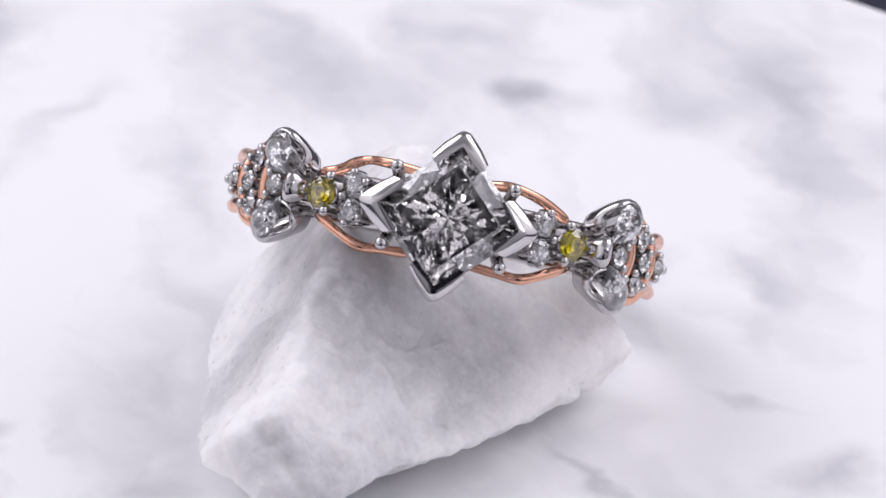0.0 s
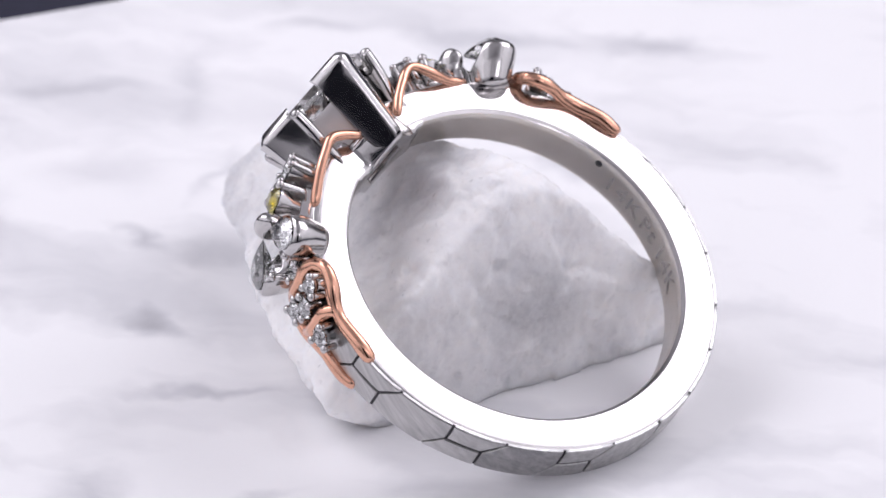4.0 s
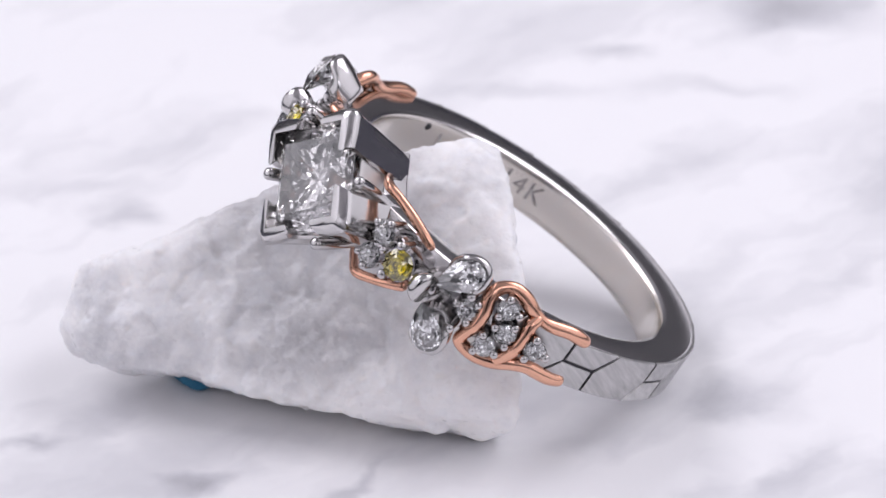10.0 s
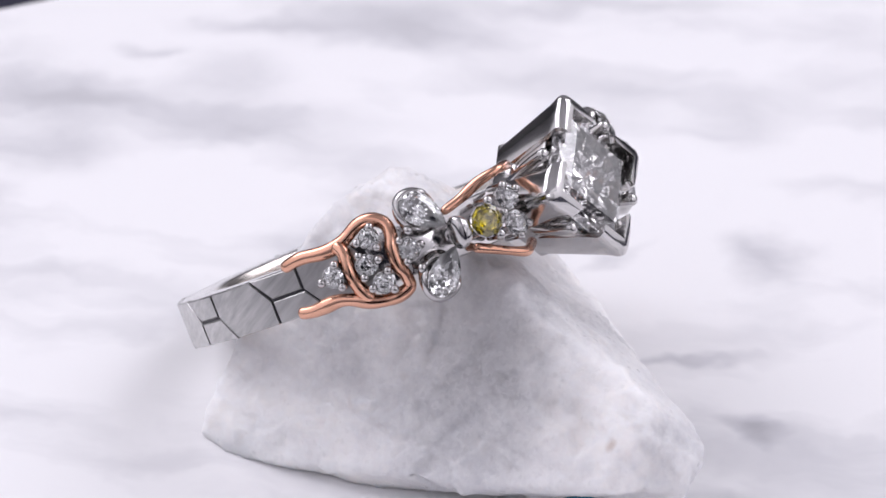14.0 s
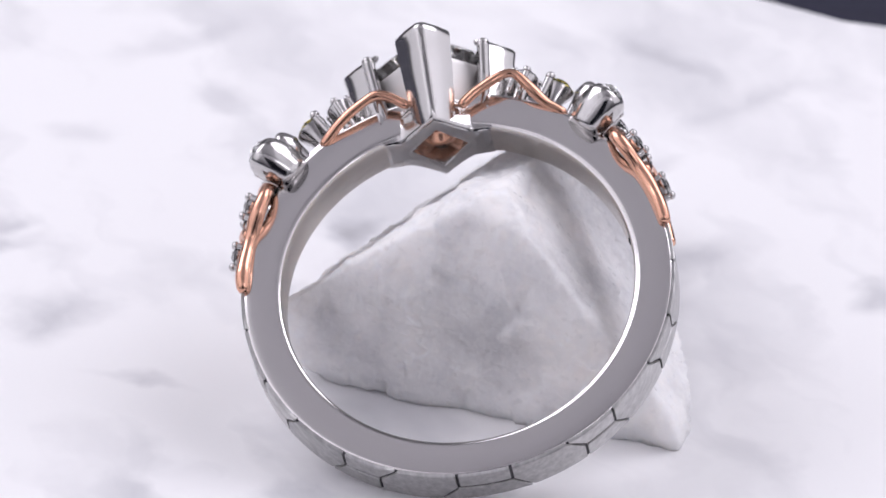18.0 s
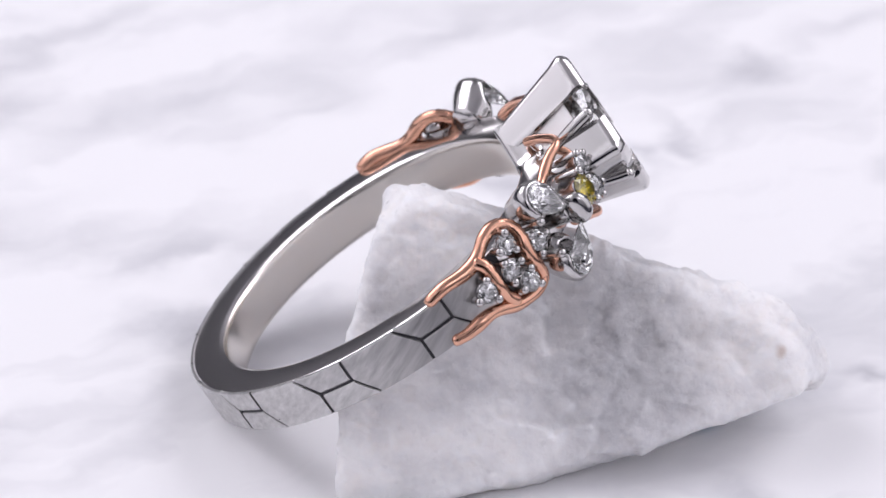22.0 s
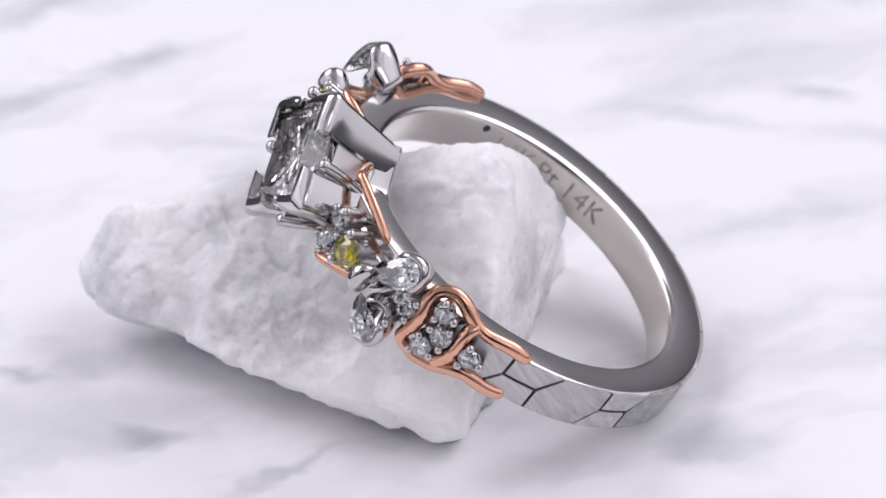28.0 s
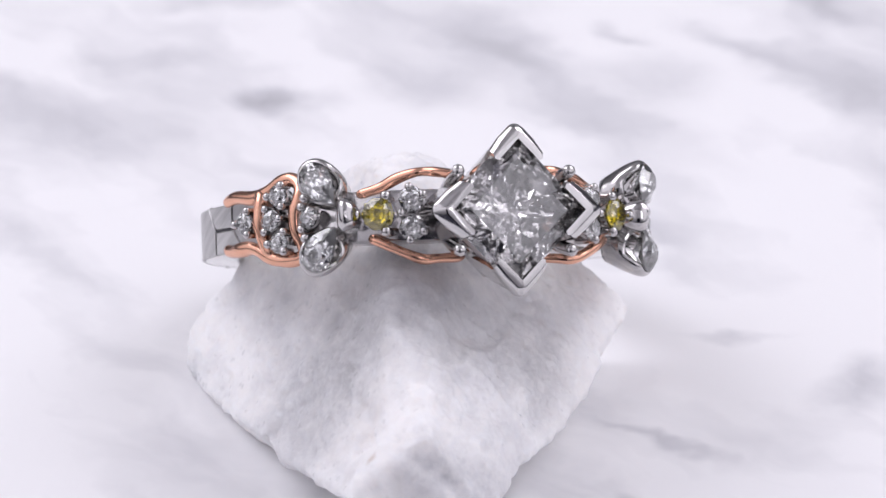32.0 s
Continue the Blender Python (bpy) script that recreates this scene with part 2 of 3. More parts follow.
        pm = nodes.new("ShaderNodeMix")
        pm.data_type = "RGBA"
        links.new(pr.outputs["Color"], pm.inputs["Factor"]), links.new(tint, pm.inputs["A"])
        pm.inputs["B"].default_value = (*shade, 1)
        tint = pm.outputs["Result"]
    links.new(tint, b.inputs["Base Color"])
    # a few crystal faces are mirror-smooth and glint
    rg = ramp_node(nodes, links, tone.outputs["Blue"], [(0.06, (0.36, 0.36, 0.36)), (0.25, (0.46, 0.46, 0.46))])
    links.new(rg.outputs["Color"], b.inputs["Roughness"])
    fl = ramp_node(nodes, links, tone.outputs["Red"], [(0.03, (0.45, 0.45, 0.45)), (0.035, (0, 0, 0))])
    links.new(fl.outputs["Color"], b.inputs["Coat Weight"])
    b.inputs["Coat Roughness"].default_value, b.inputs["Coat IOR"].default_value = 0.07, 1.9
    b.inputs["Subsurface Weight"].default_value = 0.9
    b.inputs["Subsurface Radius"].default_value = (1.0, 0.95, 0.9)
    b.inputs["Subsurface Scale"].default_value = 0.0019
    bmp = bump_node(nodes, links, grain.outputs["Fac"], 0.5, 0.00022, b)
    tilt = nodes.new("ShaderNodeVectorMath")
    tilt.operation = "MULTIPLY_ADD"
    links.new(cell.outputs["Color"], tilt.inputs[0])
    tilt.inputs[1].default_value, tilt.inputs[2].default_value = (0.8, 0.8, 0.8), (-0.4, -0.4, -0.4)
    total = nodes.new("ShaderNodeVectorMath")
    links.new(tilt.outputs[0], total.inputs[0]), links.new(bmp.outputs["Normal"], total.inputs[1])
    unit = nodes.new("ShaderNodeVectorMath")
    unit.operation = "NORMALIZE"
    links.new(total.outputs[0], unit.inputs[0])
    links.new(unit.outputs[0], b.inputs["Coat Normal"])
    return m


def plain(name, base, rough, scale=200.0, vary=0.12):
    m, nodes, links, b = material(name)
    co = nodes.new("ShaderNodeTexCoord").outputs["Object"]
    n = noise_node(nodes, links, scale, 4, 0.6, co)
    lo, hi = [c * (1 - vary) for c in base], [min(1, c * (1 + vary)) for c in base]
    c = ramp_node(nodes, links, n.outputs["Fac"], [(0.3, lo), (0.7, hi)])
    links.new(c.outputs["Color"], b.inputs["Base Color"])
    b.inputs["Roughness"].default_value = rough
    bump_node(nodes, links, n.outputs["Fac"], 0.15, 0.0002, b)
    return m


MARBLE, ROCK = marble_material(), rock_material()
PUTTY = plain("blue_putty", (0.04, 0.21, 0.36), 0.7, 400)
FLOOR = plain("black_cloth", (0.012, 0.012, 0.03), 0.85, 900)
TENT = plain("pale_tent_cloth", (0.80, 0.79, 0.81), 0.9, 60, 0.04)
BACKING = plain("grey_backing_cloth", (0.46, 0.455, 0.465), 0.9, 60, 0.05)
INK = plain("worn_engraving", (0.34, 0.32, 0.31), 0.5, 2000, 0.5)
FAINT = metal("worn_metal_letters", (0.50, 0.485, 0.48), 0.3, 0.6, 0.3, 2500)
PIT = plain("black_pit", (0.02, 0.02, 0.025), 0.6, 2000)


# ---- mesh helpers; lengths in millimetres ----
def part(name, bm, mat, parent=None, label="", smooth=True, place=None):
    bmesh.ops.recalc_face_normals(bm, faces=bm.faces)
    bm.transform((Matrix.Scale(MM, 4) @ (place if place is not None else Matrix())))
    me = bpy.data.meshes.new(name)
    bm.to_mesh(me)
    bm.free()
    me.materials.append(mat)
    for p in me.polygons:
        p.use_smooth = smooth
    ob = new(name, me)
    ob.parent = parent
    return tagged(ob, label) if label else ob


def sharpen(ob, degrees=35):
    ob.data.set_sharp_from_angle(angle=radians(degrees))
    return ob


def smooth_path(points, steps=8):
    """Catmull-Rom through the points."""
    pts = [Vector(p) for p in points]
    pts = [pts[0] * 2 - pts[1]] + pts + [pts[-1] * 2 - pts[-2]]
    out = []
    for a, b, c, d in zip(pts, pts[1:], pts[2:], pts[3:]):
        for i in range(steps):
            t = i / steps
            out.append(0.5 * ((2 * b) + (c - a) * t + (2 * a - 5 * b + 4 * c - d) * t * t + (3 * b - a - 3 * c + d) * t ** 3))
    return out + [pts[-2]]


def loft(bm, rings, caps=True):
    rows = [[bm.verts.new(p) for p in ring] for ring in rings]
    for a, b in zip(rows, rows[1:]):
        for i in range(len(a)):
            j = (i + 1) % len(a)
            bm.faces.new((a[i], a[j], b[j], b[i]))
    if caps:
        bm.faces.new(rows[0][::-1])
        bm.faces.new(rows[-1])
    return rows


def tube(bm, points, radius, seg=10, flat=1.0, up=Vector((0, 0, 1)), ends=0.55, uneven=0.0):
    """A round wire along the points; ends: how far it thins at both tips."""
    path = smooth_path(points)
    n = len(path)
    rings = []
    for i, p in enumerate(path):
        d = (path[min(i + 1, n - 1)] - path[max(i - 1, 0)]).normalized()
        a = d.cross(up).normalized()
        b = a.cross(d)
        e = min(i, n - 1 - i) / 3.0
        hand = 1 + uneven * noise.noise(p * 0.9)
        r = hand * radius * (1 if e >= 1 else ends + (1 - ends) * math.sqrt(max(0, 1 - (1 - e) ** 2)))
        rings.append([p + a * (r * math.cos(t)) + b * (r * flat * math.sin(t)) for t in (2 * math.pi * k / seg for k in range(seg))])
    loft(bm, rings)


def ball(bm, at, radius, squash=1.0, axis=Vector((0, 0, 1)), sub=2):
    q = Vector((0, 0, 1)).rotation_difference(axis).to_matrix().to_4x4()
    bmesh.ops.create_icosphere(bm, subdivisions=sub, radius=radius, matrix=Matrix.Translation(at) @ q @ Matrix.Diagonal((1, 1, squash, 1)))


# ---- setting: tent, floor ----
def box_bm(x0, x1, y0, y1, z0, z1):
    bm = bmesh.new()
    bmesh.ops.create_cube(bm, size=1, matrix=Matrix.Translation(((x0 + x1) / 2, (y0 + y1) / 2, (z0 + z1) / 2)) @ Matrix.Diagonal((x1 - x0, y1 - y0, z1 - z0, 1)))
    return bm


FLOOR_Z = -9.0
floor = tagged(part("floor", box_bm(-900, 900, -900, 900, FLOOR_Z - 20, FLOOR_Z), FLOOR), "black cloth table top under the marble slab", "floor", kind="structure")
tagged(part("wall_north", box_bm(-470, 470, 420, 426, FLOOR_Z, 560), BACKING), "grey cloth back wall of a photo tent", "wall", kind="structure")
tagged(part("wall_west", box_bm(-476, -470, -426, 426, FLOOR_Z, 560), TENT), "pale cloth side wall of a photo tent", "wall", kind="structure")
tagged(part("wall_east", box_bm(470, 476, -426, 426, FLOOR_Z, 560), TENT), "pale cloth side wall of a photo tent", "wall", kind="structure")
for name, x0, x1, z0 in (("wall_south", -90, 90, 300), ("wall_south_west", -470, -90, FLOOR_Z), ("wall_south_east", 90, 470, FLOOR_Z)):
    tagged(part(name, box_bm(x0, x1, -426, -420, z0, 560), TENT), "pale cloth flap beside the open front of a tent", "wall", kind="structure")
tagged(part("ceiling", box_bm(-476, 476, -426, 426, 560, 566), TENT), "pale cloth roof of a photo tent", "ceiling", kind="structure")


# ---- marble slab ----
def slab():
    """A rectangular slab with rounded corners and eased edges, turned on its table."""
    lay = Matrix.Rotation(radians(52.5), 4, "Z") @ Matrix.Translation((0.8, 0, 0))
    hx, hy, rad = 45.5, 62.0, 5.0

    def outline(inset):
        pts = []
        for k in range(4):
            cx, cy = (hx - rad) * (1, -1, -1, 1)[k] - (3.0 if k == 1 else 0.0), (hy - rad) * (1, 1, -1, -1)[k]
            for i in range(9):
                t = math.pi / 2 * (k + i / 8)
                pts.append((cx + (rad - inset) * math.cos(t), cy + (rad - inset) * math.sin(t)))
            if k == 1:
                # this side is not sawn straight: it steps in past its middle
                pts += [(inset - x, y) for x, y in ((48.4, 20), (48.1, 9), (47.3, 5), (46.3, 2), (45.45, -1.3))]
        return pts

    bm = bmesh.new()
    loft(bm, [[lay @ Vector((x, y, z)) for x, y in outline(d)] for d, z in ((0.7, -9.0), (0.2, -8.8), (0.0, -8.3), (0.0, -0.8), (0.12, -0.4), (0.4, -0.12), (0.8, 0.0))])
    ob = part("marble_slab", bm, MARBLE)
    return sharpen(tagged(ob, "flat white marble slab with soft grey veins", "marble slab"))


# ---- rough stone: a block chipped by planes (normal, distance in mm), then worn ----
CHIPS = (
    (-0.774, 0.113, 0.623, 9.18), (0.451, 0.882, -0.133, 2.17), (0.505, -0.448, 0.738, 7.11), (0.598, -0.566, 0.567, 7.48), (0.183, -0.342, 0.922, 9.27),
    (0.341, -0.423, -0.839, 2.24), (-0.780, 0.082, 0.620, 10.11), (-0.520, -0.212, -0.827, 5.52), (-0.729, -0.092, -0.678, 7.34), (-0.490, -0.151, 0.858, 11.39),
    (0.419, 0.902, 0.103, 3.55), (0.714, -0.611, -0.342, 6.03), (-0.160, 0.960, 0.229, 8.92), (-0.909, 0.306, 0.282, 11.48), (-0.837, -0.024, 0.546, 11.61),
    (0.571, 0.198, -0.796, 2.66), (-0.035, -0.818, 0.575, 15.71), (-0.580, -0.706, -0.408, 15.09), (0.198, -0.935, -0.293, 12.68), (-0.599, -0.731, 0.327, 18.14),
    (0.000, 0.000, -1.000, -0.25), (0.066, 0.600, 0.797, 10.40), (0.536, -0.174, 0.826, 8.24), (0.830, 0.105, 0.548, 8.39))


def broken(p, cell, seed):
    """Height of a crystalline break: tilted facets of about that size, in steps."""
    q = noise.voronoi(p / cell + Vector((seed, 0, 0)))[1][0]
    c = noise.cell_vector(q * 37.0 + Vector((0.5, 0.5, seed)))
    tilt = Vector((c.x - 0.5, c.y - 0.5, c.z - 0.5))
    return tilt.dot(p / cell + Vector((seed, 0, 0)) - q) * 1.6 + 0.5 * tilt.x


def stone():
    bm = box_bm(-25, 25, -30, 25, 0, 25)
    for x, y, z, d in CHIPS:
        n = Vector((x, y, z))
        bmesh.ops.bisect_plane(bm, geom=bm.verts[:] + bm.edges[:] + bm.faces[:], plane_co=n * (d + 0.35), plane_no=n, clear_outer=True, dist=1e-5)
        bmesh.ops.holes_fill(bm, edges=[e for e in bm.edges if e.is_boundary], sides=0)
    raw = part("raw", bm, ROCK)
    mod = raw.modifiers.new("remesh", "REMESH")
    mod.mode, mod.voxel_size = "VOXEL", 0.16 * MM
    me = bpy.data.meshes.new_from_object(raw.evaluated_get(bpy.context.evaluated_depsgraph_get()))
    bpy.data.objects.remove(raw)
    bm = bmesh.new()
    bm.from_mesh(me)
    bm.transform(Matrix.Scale(1000, 4))
    for _ in range(6):
        bmesh.ops.smooth_vert(bm, verts=bm.verts, factor=0.5, use_axis_x=True, use_axis_y=True, use_axis_z=True)
    bm.normal_update()
    for v in bm.verts:
        p, n = v.co, v.normal.copy()
        h = 0.26 * noise.noise(p * 0.28) + 0.14 * noise.noise(p * 0.8 + Vector((7, 3, 1))) + 0.05 * noise.noise(p * 1.9)
        h += 0.22 * broken(p, 3.1, 3.7) + 0.15 * broken(p, 1.25, 9.1) + 0.09 * broken(p, 0.55, 21.3)
        v.co += n * (h + 0.08)
    bmesh.ops.smooth_vert(bm, verts=bm.verts, factor=0.45, use_axis_x=True, use_axis_y=True, use_axis_z=True)
    for v in bm.verts:
        v.co.z = max(v.co.z, 0.01)
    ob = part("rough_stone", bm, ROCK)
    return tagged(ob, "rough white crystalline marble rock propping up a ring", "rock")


def putty():
    bm = bmesh.new()
    bmesh.ops.create_icosphere(bm, subdivisions=4, radius=1.0, matrix=Matrix.Translation((-6.1, -10.7, 0.35)) @ Matrix.Diagonal((1.6, 1.0, 0.65, 1)))
    for v in bm.verts:
        v.co += (v.co - Vector((-6.1, -10.7, 0.35))).normalized() * (0.25 * noise.noise(v.co * 0.9) + 0.1 * noise.noise(v.co * 2.5))
        v.co.z = max(v.co.z, 0.0)
    return tagged(part("putty_lump", bm, PUTTY), "small lump of blue adhesive putty under the rock", "putty")


SLAB, STONE, PUTTY_LUMP = slab(), stone(), putty()

# ---- the ring: x across, y along the hoop's axis, z towards the centre stone; angle from z towards x ----
RING_PLACE = Matrix(((0.98060, 0.19541, 0.01519, -0.19), (-0.08873, 0.51169, -0.85458, 3.223), (-0.17477, 0.83666, 0.51910, 6.65), (0, 0, 0, 1)))
INNER, OUTER = 8.45, 10.42


def at(ang, n, r):
    a = radians(ang)
    return Vector((r * math.sin(a), n, r * math.cos(a)))


def axes(ang):
    a = radians(ang)
    return Vector((math.sin(a), 0, math.cos(a))), Vector((math.cos(a), 0, -math.sin(a)))


RING = new("gemstone_ring")
tagged(RING, "platinum and rose gold diamond ring leaning on a rock", "ring")


def rpart(name, bm, mat, parent=None, label="", smooth=True):
    return part(name, bm, mat, parent or RING, label, smooth, RING_PLACE)


def half_width(ang):
    return 1.14 + 0.1 * math.cos(radians(ang) * 0.5) ** 2


def band():
    bm = bmesh.new()
    rows = []
    for k in range(169):
        ang = 7.6 + (360 - 15.2) * k / 168
        w = half_width(ang if ang < 180 else 360 - ang)
        edge = [(INNER, w - 0.4), (INNER + 0.02, w - 0.22), (INNER + 0.09, w - 0.09), (INNER + 0.22, w - 0.015), (INNER + 0.34, w), (OUTER - 0.3, w),
                (OUTER - 0.2, w - 0.02), (OUTER - 0.12, w - 0.08), (OUTER - 0.1, w - 0.16)]
        section = edge + [(r, -n) for r, n in reversed(edge)]
        rows.append([at(ang, n, r) for r, n in section])
    loft(bm, rows)
    ob = sharpen(rpart("band", bm, SATIN, label="satin platinum hoop"), 30)
    ob.data.materials.append(WARM)
    for p in ob.data.polygons:
        # the comfort-rounded inside
        mid = RING_PLACE.inverted() @ (p.center / MM)
        p.material_index = 1 if math.hypot(mid.x, mid.z) < INNER + 0.12 and abs(mid.y) < 1.2 else 0
    return ob


BAND = band()


def sheet(poly, r0, r1, name, mat, parent, step=2.5, bevel=0.05):
    """A curved tile on the hoop from a flat outline of (angle, n); the outline must run in angle both ways."""
    bm = bmesh.new()
    angs = [a for a, _ in poly]
    lo, hi = min(angs), max(angs)
    cuts = sorted({round(a, 4) for a in angs} | {lo + (hi - lo) * i / max(1, math.ceil((hi - lo) / step)) for i in range(math.ceil((hi - lo) / step) + 1)})

    def span(a):
        hits = []
        for (a0, n0), (a1, n1) in zip(poly, poly[1:] + poly[:1]):
            if a0 == a1:
                if abs(a - a0) < 1e-6:
                    hits += [n0, n1]
            elif min(a0, a1) - 1e-6 <= a <= max(a0, a1) + 1e-6:
                hits.append(n0 + (n1 - n0) * (a - a0) / (a1 - a0))
        return min(hits), max(hits)

    rows = []
    for a in cuts:
        n0, n1 = span(a)
        if n1 - n0 < 2.2 * bevel:
            n0, n1 = (n0 + n1) / 2 - 1.2 * bevel, (n0 + n1) / 2 + 1.2 * bevel
        rows.append([at(a, n0, r0), at(a, n0, r1 - bevel), at(a, n0 + bevel, r1), at(a, n1 - bevel, r1), at(a, n1, r1 - bevel), at(a, n1, r0)])
    loft(bm, rows)
    return sharpen(rpart(name, bm, mat, parent), 40)


def scales():
    """Irregular hexagon scales, the same on both halves of the hoop, meeting underneath."""
    g, w = 0.42, 0.075
    first, period = 79.3, 31.2
    for s in (-1, 1):
        for k in range(-1, 4):
            u = first + period * k
            e = half_width(min(u + 10, 180)) - 0.03
            nxt = u + period
            if k < 3:
                shapes = [
                    [(u + g, e), (u + 15 - g, e), (u + 10 - g * 0.6, w), (u + g, w)],
                    [(u - g * 0.5, -w), (u + 10 - g, -w), (u + 10 - g, -e), (u - 5 + g, -e)],
                    [(u + 15 + g, e), (nxt - g, e), (nxt - g, 0), (nxt - 5 - g, -e), (u + 10 + g, -e), (u + 10 + g, 0)]]
            elif s > 0:
                shapes = [[(u + g, e), (360 - u - g, e), (360 - u - g, w), (u + g, w)], [(u - g * 0.5, -w), (360 - u + g * 0.5, -w), (365 - u - g, -e), (u - 5 + g, -e)]]
            for shape in shapes if k < 3 or s > 0 else []:
                shape = [(s * a, n) for a, n in shape]
                if min(abs(a) for a, _ in shape) < 57:
                    continue
                sheet(shape, OUTER - 0.18, OUTER, "scale_tile", BRUSHED, BAND)


def groove_floor():
    bm = bmesh.new()
    rows = []
    for k in range(101):
        ang = -60 - 240 * k / 100
        w = half_width(min(-ang, 360 + ang)) - 0.05
        rows.append([at(ang, -w, OUTER - 0.2), at(ang, -w, OUTER - 0.085), at(ang, w, OUTER - 0.085), at(ang, w, OUTER - 0.2)])
    loft(bm, rows)
    rpart("groove_floor", bm, GROOVE, BAND, "dark engraved lines", smooth=False)


scales()
groove_floor()


# ---- gems ----
def cut_gem(bm, centre, u, v, out, outline, table, crown, depth, levels, jitter, seed, shift=0.0, square=False):
    """A faceted gem: flat table, crown of triangles, thin girdle, uneven pavilion of many small facets."""
    rnd = random.Random(seed)
    n = len(outline)

    def ring(scale, z, half, wobble=0.0):
        pts = []
        for k in range(n):
            a, b = outline[k], outline[(k + 1) % n]
            x, y = ((a[0] + b[0]) / 2, (a[1] + b[1]) / 2) if half else a
            w = rnd.uniform(-1, 1) * wobble
            if square and wobble:
                x, y = x + rnd.uniform(-0.35, 0.35), y + rnd.uniform(-0.35, 0.35)
            pts.append(bm.verts.new(centre + u * (x * scale + shift * (1 - scale)) + v * (y * scale) + out * (z + w)))
        return pts

    top = ring(1.0, 0.02, False)
    if square:
        # long step facets along the four sides, kites at the corners
        q = n // 4
        flat = [bm.verts.new(centre + u * (outline[k * q][0] * table) + v * (outline[k * q][1] * table) + out * crown) for k in range(4)]
        bm.faces.new(flat)
        for k in range(4):
            j = (k + 1) % 4
            half = k * q + q // 2
            mid = bm.verts.new(centre + u * (outline[half][0] * 0.90) + v * (outline[half][1] * 0.90) + out * (crown * 0.42))
            bm.faces.new((flat[k], flat[j], mid)), bm.faces.new((flat[k], mid, top[k * q])), bm.faces.new((flat[j], top[(k * q + q) % n], mid))
            bm.faces.new([mid] + [top[(k * q + i) % n] for i in range(q // 2 + 1)][::-1]), bm.faces.new([mid] + [top[(k * q + i) % n] for i in range(q // 2, q + 1)][::-1])
        rings = [(top, False), (ring(1.0, -0.03, False), False)]
    else:
        rings = [(ring(table, crown, False), False), (ring((1 + table) / 2 + 0.03, crown * 0.52, True, crown * 0.05), True), (top, False), (ring(1.0, -0.03, False), False)]
        bm.faces.new(rings[0][0])
    for k in range(1, levels):
        f = k / levels
        rings.append((ring(1 - f, -0.03 - (depth - 0.03) * f ** 0.93, k % 2 == 1, jitter), k % 2 == 1))
    for (a, ha), (b, hb) in zip(rings, rings[1:]):
        for k in range(n):
            j = (k + 1) % n
            if ha == hb:
                bm.faces.new((a[k], a[j], b[j], b[k]))
            elif hb:
                bm.faces.new((a[k], a[j], b[k])), bm.faces.new((a[j], b[j], b[k]))
            else:
                bm.faces.new((a[k], b[j], b[k])), bm.faces.new((a[k], a[j], b[j]))
    tip = bm.verts.new(centre + u * shift - out * depth)
    last = rings[-1][0]
    for k in range(n):
        bm.faces.new((last[k], last[(k + 1) % n], tip))
    return bm


def brilliant(bm, centre, out, along, radius, seed=1):
    side = out.cross(along).normalized()
    along = side.cross(out).normalized()
    outline = [(radius * math.cos(2 * math.pi * k / 10), radius * math.sin(2 * math.pi * k / 10)) for k in range(10)]
    return cut_gem(bm, centre, along, side, out, outline, 0.48, radius * 0.4, radius * 0.9, 3, radius * 0.16, seed)


def collet(bm, centre, out, along, r0, r1, height):
    side = out.cross(along).normalized()
    along = side.cross(out).normalized()
    rings = []
    for r, z in ((r0, -height), (r0 * 1.02, -height * 0.5), (r1, -0.22), (r1 * 1.04, -0.06), (r1 * 0.9, -0.04), (r1 * 0.6, -0.35), (0.05, -0.5)):
        rings.append([centre + out * z + (along * math.cos(t) + side * math.sin(t)) * r for t in (2 * math.pi * k / 18 for k in range(18))])
    loft(bm, rings)


def round_stone(ang, n, r, radius, mat, name, label, beads, drop, bead_r=0.2):
    """A round gem in a small cup with bead prongs; beads: (tangent, n) off its centre."""
    out, tan = axes(ang)
    c = at(ang, n, r)
    bm = bmesh.new()
    collet(bm, c, out, tan, radius * 0.62, radius * 0.98, drop)
    cup = rpart("stone_cup", bm, PLATINUM)
    sharpen(cup, 50)
    bm = bmesh.new()
    rpart(name, brilliant(bm, c, out, tan, radius, int(ang * 7 + n * 31)), mat, cup, label, smooth=False)
    for s, m in beads:
        bm = bmesh.new()
        p = c + tan * s + Vector((0, m, 0))
        tube(bm, [p - out * (drop * 0.8), p - out * 0.4, p + out * 0.02], bead_r * 0.85, 10, up=tan, ends=0.9)
        ball(bm, p + out * 0.07, bead_r * 1.1, 0.9, out)
        rpart("bead_prong", bm, PLATINUM, cup)
    return cup


def square_stone():
    """The centre stone: corners on x and y."""
    bm = bmesh.new()
    g, side = 3.72, 6
    outline = []
    for k in range(4):
        a, b = math.pi / 2 * k, math.pi / 2 * (k + 1)
        for i in range(side):
            f = i / side
            outline.append((g * (math.cos(a) * (1 - f) + math.cos(b) * f), g * (math.sin(a) * (1 - f) + math.sin(b) * f)))
    cut_gem(bm, Vector((0, 0, 12.24)), Vector((1, 0, 0)), Vector((0, 1, 0)), Vector((0, 0, 1)), outline, 0.66, 0.68, 2.65, 5, 0.10, 5, 0.0, True)
    rpart("square_diamond", bm, DIAMOND, label="large square princess-cut diamond", smooth=False)


